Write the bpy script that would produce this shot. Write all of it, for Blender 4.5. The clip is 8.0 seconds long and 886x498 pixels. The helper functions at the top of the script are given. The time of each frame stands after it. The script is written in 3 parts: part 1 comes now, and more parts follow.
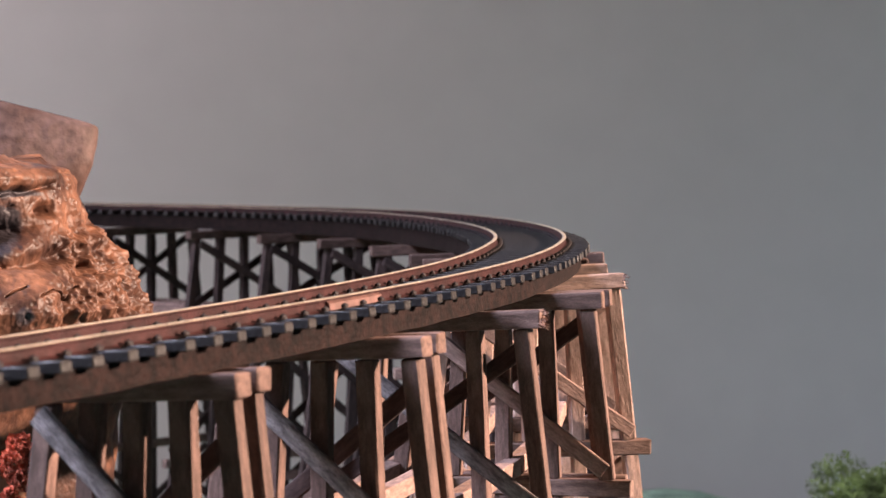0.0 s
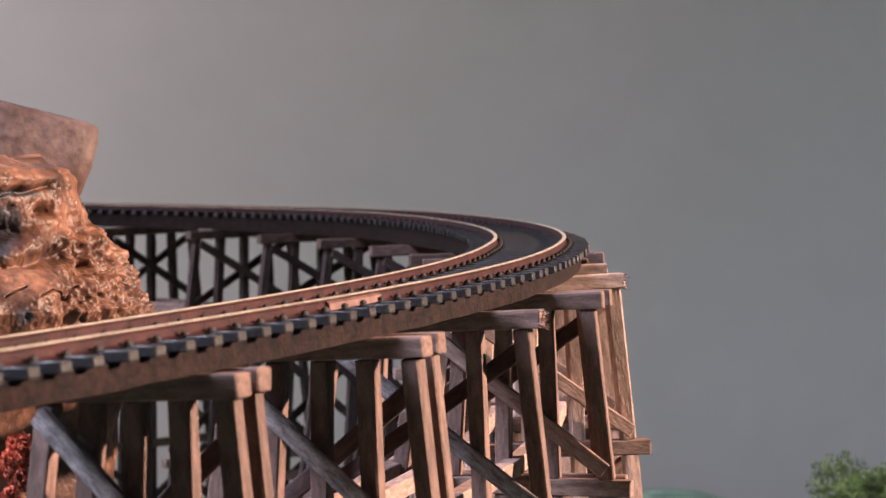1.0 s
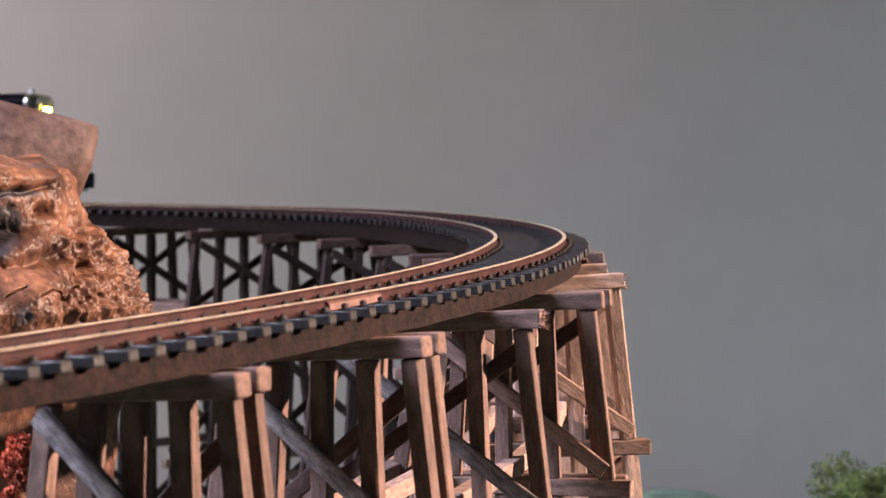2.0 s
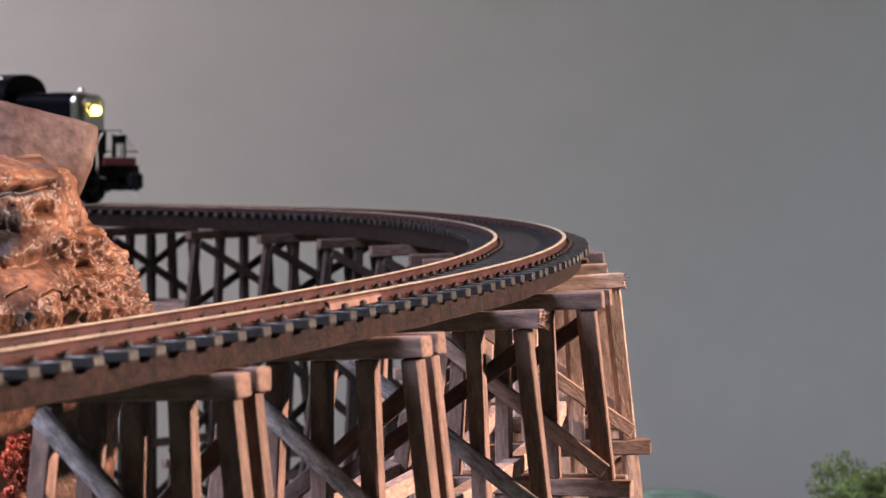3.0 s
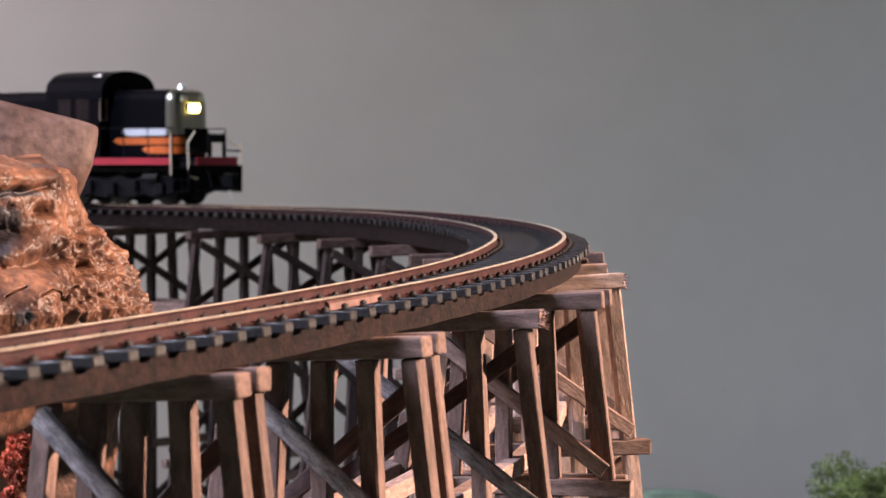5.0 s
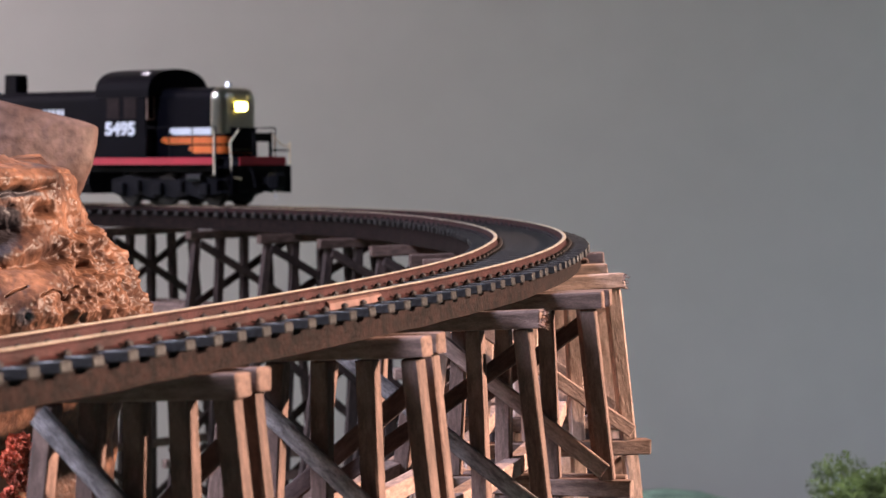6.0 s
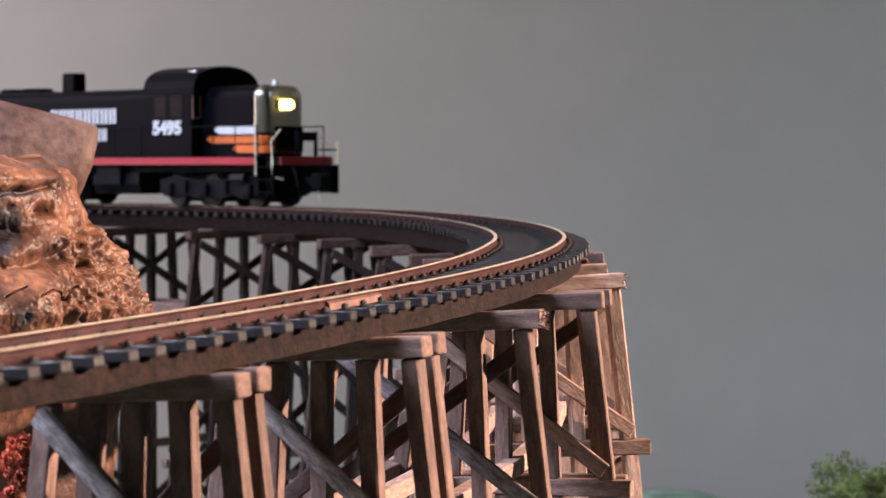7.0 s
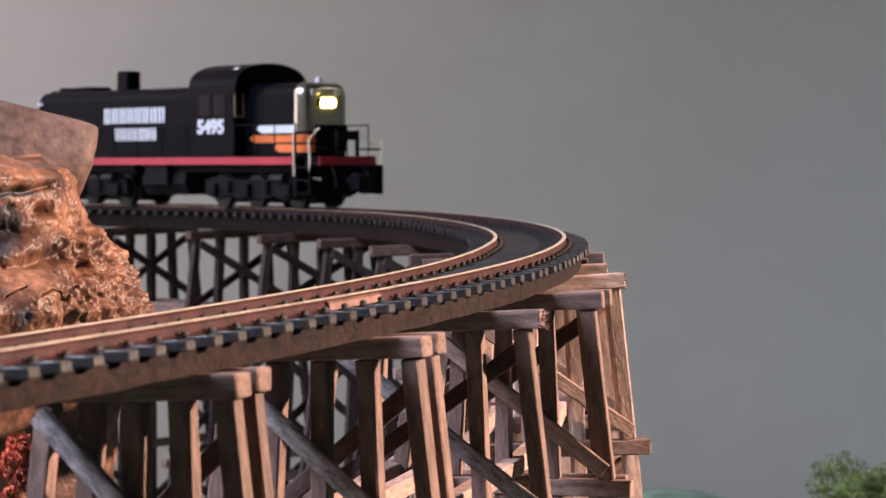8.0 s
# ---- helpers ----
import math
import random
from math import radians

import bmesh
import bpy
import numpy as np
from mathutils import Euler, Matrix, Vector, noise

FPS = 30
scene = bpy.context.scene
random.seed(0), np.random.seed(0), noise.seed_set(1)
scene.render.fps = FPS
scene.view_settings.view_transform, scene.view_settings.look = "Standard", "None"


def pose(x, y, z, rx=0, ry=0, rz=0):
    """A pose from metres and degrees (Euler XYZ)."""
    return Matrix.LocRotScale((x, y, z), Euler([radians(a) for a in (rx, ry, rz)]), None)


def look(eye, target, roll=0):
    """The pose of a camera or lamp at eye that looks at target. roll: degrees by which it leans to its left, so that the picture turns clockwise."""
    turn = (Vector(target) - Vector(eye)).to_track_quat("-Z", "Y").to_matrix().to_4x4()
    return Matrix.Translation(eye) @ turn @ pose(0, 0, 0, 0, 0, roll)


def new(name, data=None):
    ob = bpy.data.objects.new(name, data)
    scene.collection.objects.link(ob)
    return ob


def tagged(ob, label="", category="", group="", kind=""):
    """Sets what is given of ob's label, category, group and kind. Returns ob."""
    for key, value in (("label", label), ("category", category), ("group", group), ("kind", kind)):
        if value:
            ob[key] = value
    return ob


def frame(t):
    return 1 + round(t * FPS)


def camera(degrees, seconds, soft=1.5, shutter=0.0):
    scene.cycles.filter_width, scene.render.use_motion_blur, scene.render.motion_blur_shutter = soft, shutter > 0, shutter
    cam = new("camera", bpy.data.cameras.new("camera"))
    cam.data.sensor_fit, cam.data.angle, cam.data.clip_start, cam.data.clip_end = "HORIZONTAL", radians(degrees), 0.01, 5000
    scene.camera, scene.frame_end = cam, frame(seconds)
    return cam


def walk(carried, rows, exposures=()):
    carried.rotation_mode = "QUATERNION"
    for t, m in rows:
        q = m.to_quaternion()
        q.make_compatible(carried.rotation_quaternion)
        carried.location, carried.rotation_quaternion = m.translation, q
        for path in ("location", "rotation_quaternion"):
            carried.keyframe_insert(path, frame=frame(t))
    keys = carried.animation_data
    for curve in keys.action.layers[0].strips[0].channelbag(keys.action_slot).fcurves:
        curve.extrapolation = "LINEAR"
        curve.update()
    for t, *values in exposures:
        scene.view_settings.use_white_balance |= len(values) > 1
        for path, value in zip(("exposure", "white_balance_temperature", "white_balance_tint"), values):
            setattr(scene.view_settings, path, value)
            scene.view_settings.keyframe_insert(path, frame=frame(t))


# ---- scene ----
# A tabletop model railway at 1:87. Lengths along the track in metres; eye height 0.25 m over the layout.
EYE = Vector((0.0, 0.0, 0.25))
cam = camera(21.19, 8.0, soft=1.5, shutter=0.5)
cam.data.dof.use_dof = True
cam.data.dof.focus_distance = 0.47
cam.data.dof.aperture_fstop = 70.0
VIEW = look(EYE, EYE + Vector((0, 1, -0.03651)))
walk(cam, [(0.0, VIEW), (8.0, VIEW)], exposures=[(0.0, 1.64, 6500, 18), (8.0, 1.70, 6500, 17)])

# ---- light ----
SUN_WAY = Vector((0.93, 0.09, 0.36)).normalized()
world = bpy.data.worlds.new("world")
scene.world = world
world.use_nodes = True
wn = world.node_tree.nodes
sky = wn.new("ShaderNodeTexSky")
sky.sky_type, sky.sun_disc = "NISHITA", False
sky.sun_elevation = math.asin(SUN_WAY.z)
sky.sun_rotation = math.atan2(SUN_WAY.x, SUN_WAY.y)
world.node_tree.links.new(sky.outputs[0], wn["Background"].inputs[0])
wn["Background"].inputs[1].default_value = 0.07


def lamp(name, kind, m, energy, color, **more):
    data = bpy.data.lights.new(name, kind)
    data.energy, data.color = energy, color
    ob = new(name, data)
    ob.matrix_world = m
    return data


sun = lamp("sun", "SUN", look(SUN_WAY * 3, (0, 0, 0)), 5.0, (1.0, 0.75, 0.57))
sun.angle = radians(1.2)
# Unseen fill lamp, added to wash the backdrop brighter on its left.
fill_l = lamp("backdrop_fill", "AREA", look((-0.90, 1.16, 0.60), (-0.42, 1.75, 0.36)), 1.67, (1.0, 0.81, 0.87))
fill_l.shape, fill_l.size, fill_l.size_y = "RECTANGLE", 0.6, 0.7
# Unseen cool fill lamp, added high on the left to brighten the trestle.
fill_b = lamp("trestle_fill", "AREA", look((-0.94, 0.10, 1.15), (0.0, 0.44, 0.2)), 2.85, (0.64, 0.73, 0.93))
fill_b.shape, fill_b.size, fill_b.size_y = "RECTANGLE", 0.34, 0.34
# Spread narrowed to keep this fill off the backdrop.
fill_b.spread = radians(75)


# ---- materials ----
def mat(name, color, rough=0.7, metal=0.0, var=0.25, scale=60.0, bump=0.0, bscale=None, stretch=None, random_mix=0.0, second=None, emit=None, spec=0.5):
    m = bpy.data.materials.new(name)
    m.use_nodes = True
    nt = m.node_tree
    b = nt.nodes["Principled BSDF"]
    b.inputs["Roughness"].default_value, b.inputs["Metallic"].default_value = rough, metal
    b.inputs["Specular IOR Level"].default_value = spec
    co = nt.nodes.new("ShaderNodeTexCoord")
    mp = nt.nodes.new("ShaderNodeMapping")
    nt.links.new(co.outputs["Object"], mp.inputs[0])
    if stretch:
        mp.inputs["Scale"].default_value = stretch
    n1 = nt.nodes.new("ShaderNodeTexNoise")
    n1.inputs["Scale"].default_value, n1.inputs["Detail"].default_value = scale, 6
    n2 = nt.nodes.new("ShaderNodeTexNoise")
    n2.inputs["Scale"].default_value, n2.inputs["Detail"].default_value = scale * 7, 5
    for n in (n1, n2):
        nt.links.new(mp.outputs[0], n.inputs["Vector"])
    mix = nt.nodes.new("ShaderNodeMix")
    mix.data_type = "RGBA"
    dark = tuple(c * (1 - var) for c in color) if second is None else second
    light = tuple(min(1, c * (1 + var)) for c in color)
    mix.inputs["A"].default_value, mix.inputs["B"].default_value = (*dark, 1), (*light, 1)
    ramp = nt.nodes.new("ShaderNodeMapRange")
    ramp.inputs["From Min"].default_value, ramp.inputs["From Max"].default_value = 0.36, 0.64
    nt.links.new(n1.outputs["Fac"], ramp.inputs[0])
    nt.links.new(ramp.outputs[0], mix.inputs["Factor"])
    mul = nt.nodes.new("ShaderNodeMix")
    mul.data_type, mul.blend_type = "RGBA", "MULTIPLY"
    mul.inputs["Factor"].default_value = 1.0
    g = nt.nodes.new("ShaderNodeMapRange")
    g.inputs["From Min"].default_value, g.inputs["From Max"].default_value = 0.3, 0.7
    g.inputs["To Min"].default_value, g.inputs["To Max"].default_value = 1 - var * 0.9, 1 + var * 0.5
    nt.links.new(n2.outputs["Fac"], g.inputs[0])
    nt.links.new(mix.outputs["Result"], mul.inputs["A"])
    out = g.outputs[0]
    if random_mix:
        info = nt.nodes.new("ShaderNodeObjectInfo")
        rr = nt.nodes.new("ShaderNodeMapRange")
        rr.inputs["To Min"].default_value, rr.inputs["To Max"].default_value = 1 - random_mix, 1 + random_mix
        nt.links.new(info.outputs["Random"], rr.inputs[0])
        mm = nt.nodes.new("ShaderNodeMath")
        mm.operation = "MULTIPLY"
        nt.links.new(rr.outputs[0], mm.inputs[0])
        nt.links.new(out, mm.inputs[1])
        out = mm.outputs[0]
    nt.links.new(out, mul.inputs["B"])
    nt.links.new(mul.outputs["Result"], b.inputs["Base Color"])
    if bump:
        bp = nt.nodes.new("ShaderNodeBump")
        bp.inputs["Strength"].default_value, bp.inputs["Distance"].default_value = bump, 0.0006
        nb = nt.nodes.new("ShaderNodeTexNoise")
        nb.inputs["Scale"].default_value, nb.inputs["Detail"].default_value = bscale or scale * 4, 8
        nt.links.new(mp.outputs[0], nb.inputs["Vector"])
        nt.links.new(nb.outputs["Fac"], bp.inputs["Height"])
        nt.links.new(bp.outputs[0], b.inputs["Normal"])
    if emit:
        b.inputs["Emission Color"].default_value, b.inputs["Emission Strength"].default_value = (*emit[0], 1), emit[1]
    return m


GRAIN = dict(var=0.30, scale=950, bump=0.30, bscale=2400, stretch=(1, 1, 0.28))
WOOD = mat("stained_timber", (0.26, 0.165, 0.135), 0.75, random_mix=0.30, spec=0.25, **GRAIN)
# Paler copy of the timber: sunlight on the curve's right-end bents put into colour.
SUNLITWOOD = mat("sunlit_toned_timber", (0.41, 0.275, 0.225), 0.75, random_mix=0.25, spec=0.25, **GRAIN)
GREYWOOD = mat("weathered_grey_timber", (0.225, 0.190, 0.185), 0.9, random_mix=0.28, spec=0.06, **{**GRAIN, "var": 0.48})
# Darker copy: shade on post fronts and caps under the deck put into colour.
SHADEWOOD = mat("shade_toned_timber", (0.140, 0.084, 0.068), 0.72, random_mix=0.3, spec=0.25, **GRAIN)
# Near-black copy: shade on far bents and rear braces put into colour.
DEEPSHADEWOOD = mat("deep_shade_toned_timber", (0.062, 0.040, 0.036), 0.72, random_mix=0.3, spec=0.2, **GRAIN)
DECK = mat("deck_timber", (0.0128, 0.0056, 0.0046), 0.75, var=0.62, scale=520, bump=0.6, bscale=1100, spec=0.12)
TIE = mat("tie_plastic", (0.0165, 0.0135, 0.0130), 0.45, var=0.3, scale=300, bump=0.3, bscale=1500, random_mix=0.2, spec=0.5)
RAILSIDE = mat("rusty_rail", (0.038, 0.0125, 0.0120), 0.55, 0.1, var=0.35, scale=200, bump=0.3, bscale=1500, spec=0.2)
RAILTOP = mat("worn_rail_head", (0.72, 0.60, 0.45), 0.4, 0.75, var=0.2, scale=300)
COPPER = mat("joiner_metal", (0.16, 0.082, 0.068), 0.5, 0.3, var=0.3, scale=500)
SPIKE = mat("spike_plastic", (0.03, 0.024, 0.024), 0.6, var=0.2, scale=300, spec=0.12)
def rock_material():
    """Painted bark: burnt orange with pale and dark mottling, and slate-grey patches at a notch, the crest, a crease
    and a hollow.
    """
    m = mat("painted_bark_rock", (0.13, 0.060, 0.036), 0.47, var=0.5, scale=85, bump=0.4, bscale=900, second=(0.046, 0.021, 0.015), spec=0.2)
    nt = m.node_tree
    b = nt.nodes["Principled BSDF"]
    base = b.inputs["Base Color"].links[0].from_socket
    co = nt.nodes.new("ShaderNodeTexCoord")
    spots = None
    for centre, size in (((-0.0918, 0.49, 0.2362), (0.0033, 0.03, 0.0068)), ((-0.0845, 0.50, 0.2502), (0.0060, 0.05, 0.0013)), ((-0.0905, 0.49, 0.2434), (0.0050, 0.03, 0.0008)), ((-0.085, 0.49, 0.2186), (0.0018, 0.03, 0.0020))):
        mp = nt.nodes.new("ShaderNodeMapping")
        mp.vector_type = "TEXTURE"
        mp.inputs["Location"].default_value, mp.inputs["Scale"].default_value = centre, size
        nt.links.new(co.outputs["Object"], mp.inputs[0])
        ln = nt.nodes.new("ShaderNodeVectorMath")
        ln.operation = "LENGTH"
        nt.links.new(mp.outputs[0], ln.inputs[0])
        if spots is None:
            spots = ln.outputs["Value"]
        else:
            mn = nt.nodes.new("ShaderNodeMath")
            mn.operation = "MINIMUM"
            nt.links.new(spots, mn.inputs[0])
            nt.links.new(ln.outputs["Value"], mn.inputs[1])
            spots = mn.outputs[0]
    wob = nt.nodes.new("ShaderNodeTexNoise")
    wob.inputs["Scale"].default_value, wob.inputs["Detail"].default_value = 320, 5
    nt.links.new(co.outputs["Object"], wob.inputs["Vector"])
    add = nt.nodes.new("ShaderNodeMath")
    nt.links.new(spots, add.inputs[0])
    nt.links.new(wob.outputs["Fac"], add.inputs[1])
    fac = nt.nodes.new("ShaderNodeMapRange")
    fac.inputs["From Min"].default_value, fac.inputs["From Max"].default_value = 1.7, 1.3
    nt.links.new(add.outputs[0], fac.inputs[0])
    grey = nt.nodes.new("ShaderNodeMix")
    grey.data_type = "RGBA"
    grey.inputs["B"].default_value = (0.040, 0.034, 0.039, 1)
    nt.links.new(fac.outputs[0], grey.inputs["Factor"])
    nt.links.new(base, grey.inputs["A"])
    nt.links.new(grey.outputs["Result"], b.inputs["Base Color"])
    return m


ROCK = rock_material()
BOULDER = mat("smooth_stone", (0.088, 0.057, 0.051), 0.66, var=0.42, scale=60, bump=0.7, bscale=380, second=(0.060, 0.029, 0.021), spec=0.2)
GRASS = mat("grass_mat", (0.34, 0.52, 0.38), 0.9, var=0.35, scale=60, bump=0.8, bscale=900)
LEAF = mat("foliage", (0.21, 0.26, 0.075), 0.8, var=0.5, scale=120, random_mix=0.2)
TRUNK = mat("trunk", (0.12, 0.08, 0.05), 0.85, var=0.4, scale=200)
REDLEAF = mat("red_foliage", (0.60, 0.115, 0.055), 0.8, var=0.45, scale=150)
PAINT_GREY = mat("backdrop_paint", (0.69, 0.69, 0.648), 0.85, var=0.03, scale=4, bump=0.05, bscale=200)
WALLPAINT = mat("room_paint", (0.24, 0.23, 0.22), 0.85, var=0.05, scale=5)
FLOORMAT = mat("room_floor", (0.22, 0.16, 0.11), 0.6, var=0.2, scale=5)
BLACK = mat("black_paint", (0.0030, 0.0028, 0.0050), 0.42, var=0.15, scale=60, spec=0.045)
UNDER = mat("underframe_black", (0.0085, 0.0076, 0.0095), 0.6, var=0.3, scale=200, spec=0.1)
GLASS = mat("dark_window", (0.020, 0.012, 0.012), 0.5, var=0.2, scale=100, spec=0.08)
RED = mat("red_stripe", (0.50, 0.020, 0.042), 0.45, var=0.08, scale=100)
ORANGE = mat("orange_stripe", (0.92, 0.19, 0.035), 0.45, var=0.1, scale=100)
SILVER = mat("silver_paint", (0.86, 0.85, 0.83), 0.3, 0.45, var=0.08, scale=100)
TANPAINT = mat("tan_frame", (0.34, 0.22, 0.17), 0.5, var=0.1, scale=200)
CHROME = mat("polished_silver", (0.68, 0.65, 0.53), 0.28, 1.0, var=0.06, scale=100)
WHITE = mat("white_lettering", (0.76, 0.77, 0.82), 0.5, var=0.05, scale=200)
LAMPGLOW = mat("headlight_lens", (1.0, 0.9, 0.4), 0.3, var=0.0, scale=100, emit=((1.0, 0.80, 0.14), 8.0))
CREAM = mat("cream_rail_paint", (0.98, 0.80, 0.58), 0.4, var=0.08, scale=200)
WHEELM = mat("wheel_metal", (0.018, 0.017, 0.018), 0.5, 0.3, var=0.2, scale=300)


# ---- mesh helpers ----
def part(name, bm, material, parent=None, label=""):
    me = bpy.data.meshes.new(name)
    bm.normal_update()
    bm.to_mesh(me)
    bm.free()
    me.materials.append(material)
    ob = new(name, me)
    if parent is not None:
        ob.parent = parent
    if label:
        ob["label"] = label
    return ob


def smooth(ob):
    ob.data.polygons.foreach_set("use_smooth", [True] * len(ob.data.polygons))
    return ob


def thing(name, label, category, group="", kind="", at=(0, 0, 0)):
    ob = new(name)
    ob.empty_display_size = 0.01
    ob.location = at
    return tagged(ob, label, category, group, kind)


def box(bm, lo, hi, bevel=0.0):
    c = [(a + b) / 2 for a, b in zip(lo, hi)]
    d = [b - a for a, b in zip(lo, hi)]
    r = bmesh.ops.create_cube(bm, size=1, matrix=Matrix.Translation(c) @ Matrix.Diagonal((*d, 1)))
    if bevel:
        es = list({e for v in r["verts"] for e in v.link_edges})
        bmesh.ops.bevel(bm, geom=es, offset=bevel, segments=1, affect="EDGES")
    return bm


def boxed(lo, hi, bevel=0.0):
    return box(bmesh.new(), lo, hi, bevel)


def rod(bm, p, q, r, n=8, r2=None):
    p, q = Vector(p), Vector(q)
    m = (q - p).to_track_quat("Z", "Y").to_matrix().to_4x4()
    bmesh.ops.create_cone(bm, cap_ends=True, segments=n, radius1=r, radius2=r if r2 is None else r2, depth=(q - p).length, matrix=Matrix.Translation((p + q) / 2) @ m)
    return bm


def beam(p, q, w, h, side, rng, bevel=0.00025):
    """A sawn timber from p to q; side is the way of its width w. Ends slightly out of square. Its mesh lies along local z."""
    p, q, side = Vector(p), Vector(q), Vector(side)
    z = (q - p).normalized()
    x = (side - z * side.dot(z)).normalized()
    y = z.cross(x)
    m = Matrix((x, y, z)).transposed().to_4x4()
    m.translation = (p + q) / 2
    ln = (q - p).length
    bm = bmesh.new()
    box(bm, (-w / 2, -h / 2, -ln / 2), (w / 2, h / 2, ln / 2), bevel)
    for v in bm.verts:
        v.co += Vector([rng.uniform(-1, 1) * 0.00012 for _ in range(3)])
    return bm, m


def timber(name, p, q, w, h, side, rng, parent, origin, material=None):
    bm, m = beam(p, q, w, h, side, rng)
    ob = part(name, bm, material or WOOD, parent)
    ob.matrix_basis = Matrix.Translation(-Vector(origin)) @ m if parent else m
    return ob


# ---- line of the track ----
KNOT = 0.2
CURVATURE = (0.073, 1.751, 1.392, 2.055, 2.913, 3.3, 3.3, 3.3)
RISE = (-0.02313, -0.01853, -0.01730, -0.0178, -0.0180, -0.0180)
CANT = (0.00108, 0.00033, 0.00045)
STEP = 0.002
S0 = -0.10
LINE = []


def between(values, span, s):
    k = min(max(s / span, 0.0), len(values) - 1.0001)
    i = int(k)
    return values[i] + (values[i + 1] - values[i]) * (k - i)


def lay_line():
    th, x, y, s = 1.1599, -0.0615331, 0.2890157, 0.0
    fwd = [(s, x, y, th)]
    while s < 1.16:
        k0 = between(CURVATURE, KNOT, s + STEP / 2)
        x, y = x + math.cos(th + k0 * STEP / 2) * STEP, y + math.sin(th + k0 * STEP / 2) * STEP
        th += k0 * STEP
        s += STEP
        fwd.append((s, x, y, th))
    th, x, y, s = 1.1599, -0.0615331, 0.2890157, 0.0
    back = []
    while s > S0:
        x, y, s = x - math.cos(th) * STEP, y - math.sin(th) * STEP, s - STEP
        back.append((s, x, y, th))
    LINE.extend(back[::-1] + fwd)


lay_line()


def at(s, lat=0.0, dz=0.0):
    """The point at s along the track, lat to its outer side, dz over the rail tops; and the way of the track there."""
    k = (s - LINE[0][0]) / STEP
    i = min(max(int(k), 0), len(LINE) - 2)
    f = k - i
    a, b = LINE[i], LINE[i + 1]
    x, y, th = (a[j] + (b[j] - a[j]) * f for j in (1, 2, 3))
    e = between(CANT, 0.7, max(s, 0)) / 0.0172
    z = EYE.z + between(RISE, 0.28, max(s, 0)) + (min(s, 0) * 0.0164)
    return Vector((x + math.sin(th) * lat, y - math.cos(th) * lat, z + dz + e * lat)), th


def sweep(profile, s0, s1, step=0.006, wobble=0.0, seed=0):
    """A closed profile of (lat, dz) drawn along the track."""
    bm = bmesh.new()
    n = int((s1 - s0) / step)
    rings = []
    for k in range(n + 1):
        s = s0 + (s1 - s0) * k / n
        ring = []
        for lat, dz in profile:
            dz = dz(s) if callable(dz) else dz
            w = wobble * noise.noise((s * 90 + seed, lat * 300, dz * 200)) if wobble else 0
            ring.append(bm.verts.new(at(s, lat + w, dz + w)[0]))
        rings.append(ring)
    m = len(profile)
    for a, b in zip(rings, rings[1:]):
        for j in range(m):
            bm.faces.new((a[j], a[(j + 1) % m], b[(j + 1) % m], b[j]))
    bm.faces.new(rings[0][::-1])
    bm.faces.new(rings[-1])
    bmesh.ops.recalc_face_normals(bm, faces=bm.faces)
    return bm


# ---- room ----
def room():
    def slab(name, lo, hi, material, label, category):
        return tagged(part(name, boxed(lo, hi), material), label, category, kind="structure")

    slab("floor", (-1.7, -1.8, -0.95), (2.4, 1.95, -0.9), FLOORMAT, "brown wooden floor of the room", "floor")
    slab("ceiling", (-1.7, -1.8, 1.5), (2.4, 1.95, 1.55), WALLPAINT, "plain pale ceiling of the room", "ceiling")
    slab("backdrop", (-1.7, 1.75, -0.9), (2.4, 1.85, 1.5), PAINT_GREY, "plain grey painted backdrop wall behind the trestle", "wall")
    # unseen right wall; its window lets the sun in and trims the beam
    y0, y1, z0, z1 = 0.485, 0.90, 0.93, 1.20
    w = thing("wall_east", "pale painted wall with a window opening", "wall", kind="structure")
    for lo, hi in (((2.2, -1.8, -0.9), (2.3, y0, 1.5)), ((2.2, y1, -0.9), (2.3, 1.75, 1.5)), ((2.2, y0, -0.9), (2.3, y1, z0)), ((2.2, y0, z1), (2.3, y1, 1.5))):
        part("wall_panel", boxed(lo, hi), WALLPAINT, w)
    # unseen left wall, its openings made for the added fill lamps, and the rear wall
    w = thing("wall_west", "pale painted wall with two openings made for the fill lamps", "wall", kind="structure")
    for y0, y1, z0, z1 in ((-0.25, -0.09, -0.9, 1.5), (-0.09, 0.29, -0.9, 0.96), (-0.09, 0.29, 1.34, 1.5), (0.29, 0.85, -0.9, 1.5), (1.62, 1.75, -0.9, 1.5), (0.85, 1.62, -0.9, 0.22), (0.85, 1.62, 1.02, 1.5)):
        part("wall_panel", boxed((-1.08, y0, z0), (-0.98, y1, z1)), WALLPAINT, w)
    w = thing("wall_south", "plain pale painted wall of the room", "wall", kind="structure")
    for x0, x1, y0, y1, z0, z1 in ((-0.98, 0.3, -0.25, -0.15, -0.9, 1.5), (0.2, 0.3, -0.8, -0.25, -0.9, 1.5), (0.3, 2.2, -0.8, -0.7, -0.9, 1.5)):
        part("wall_panel", boxed((x0, y0, z0), (x1, y1, z1)), WALLPAINT, w)


room()


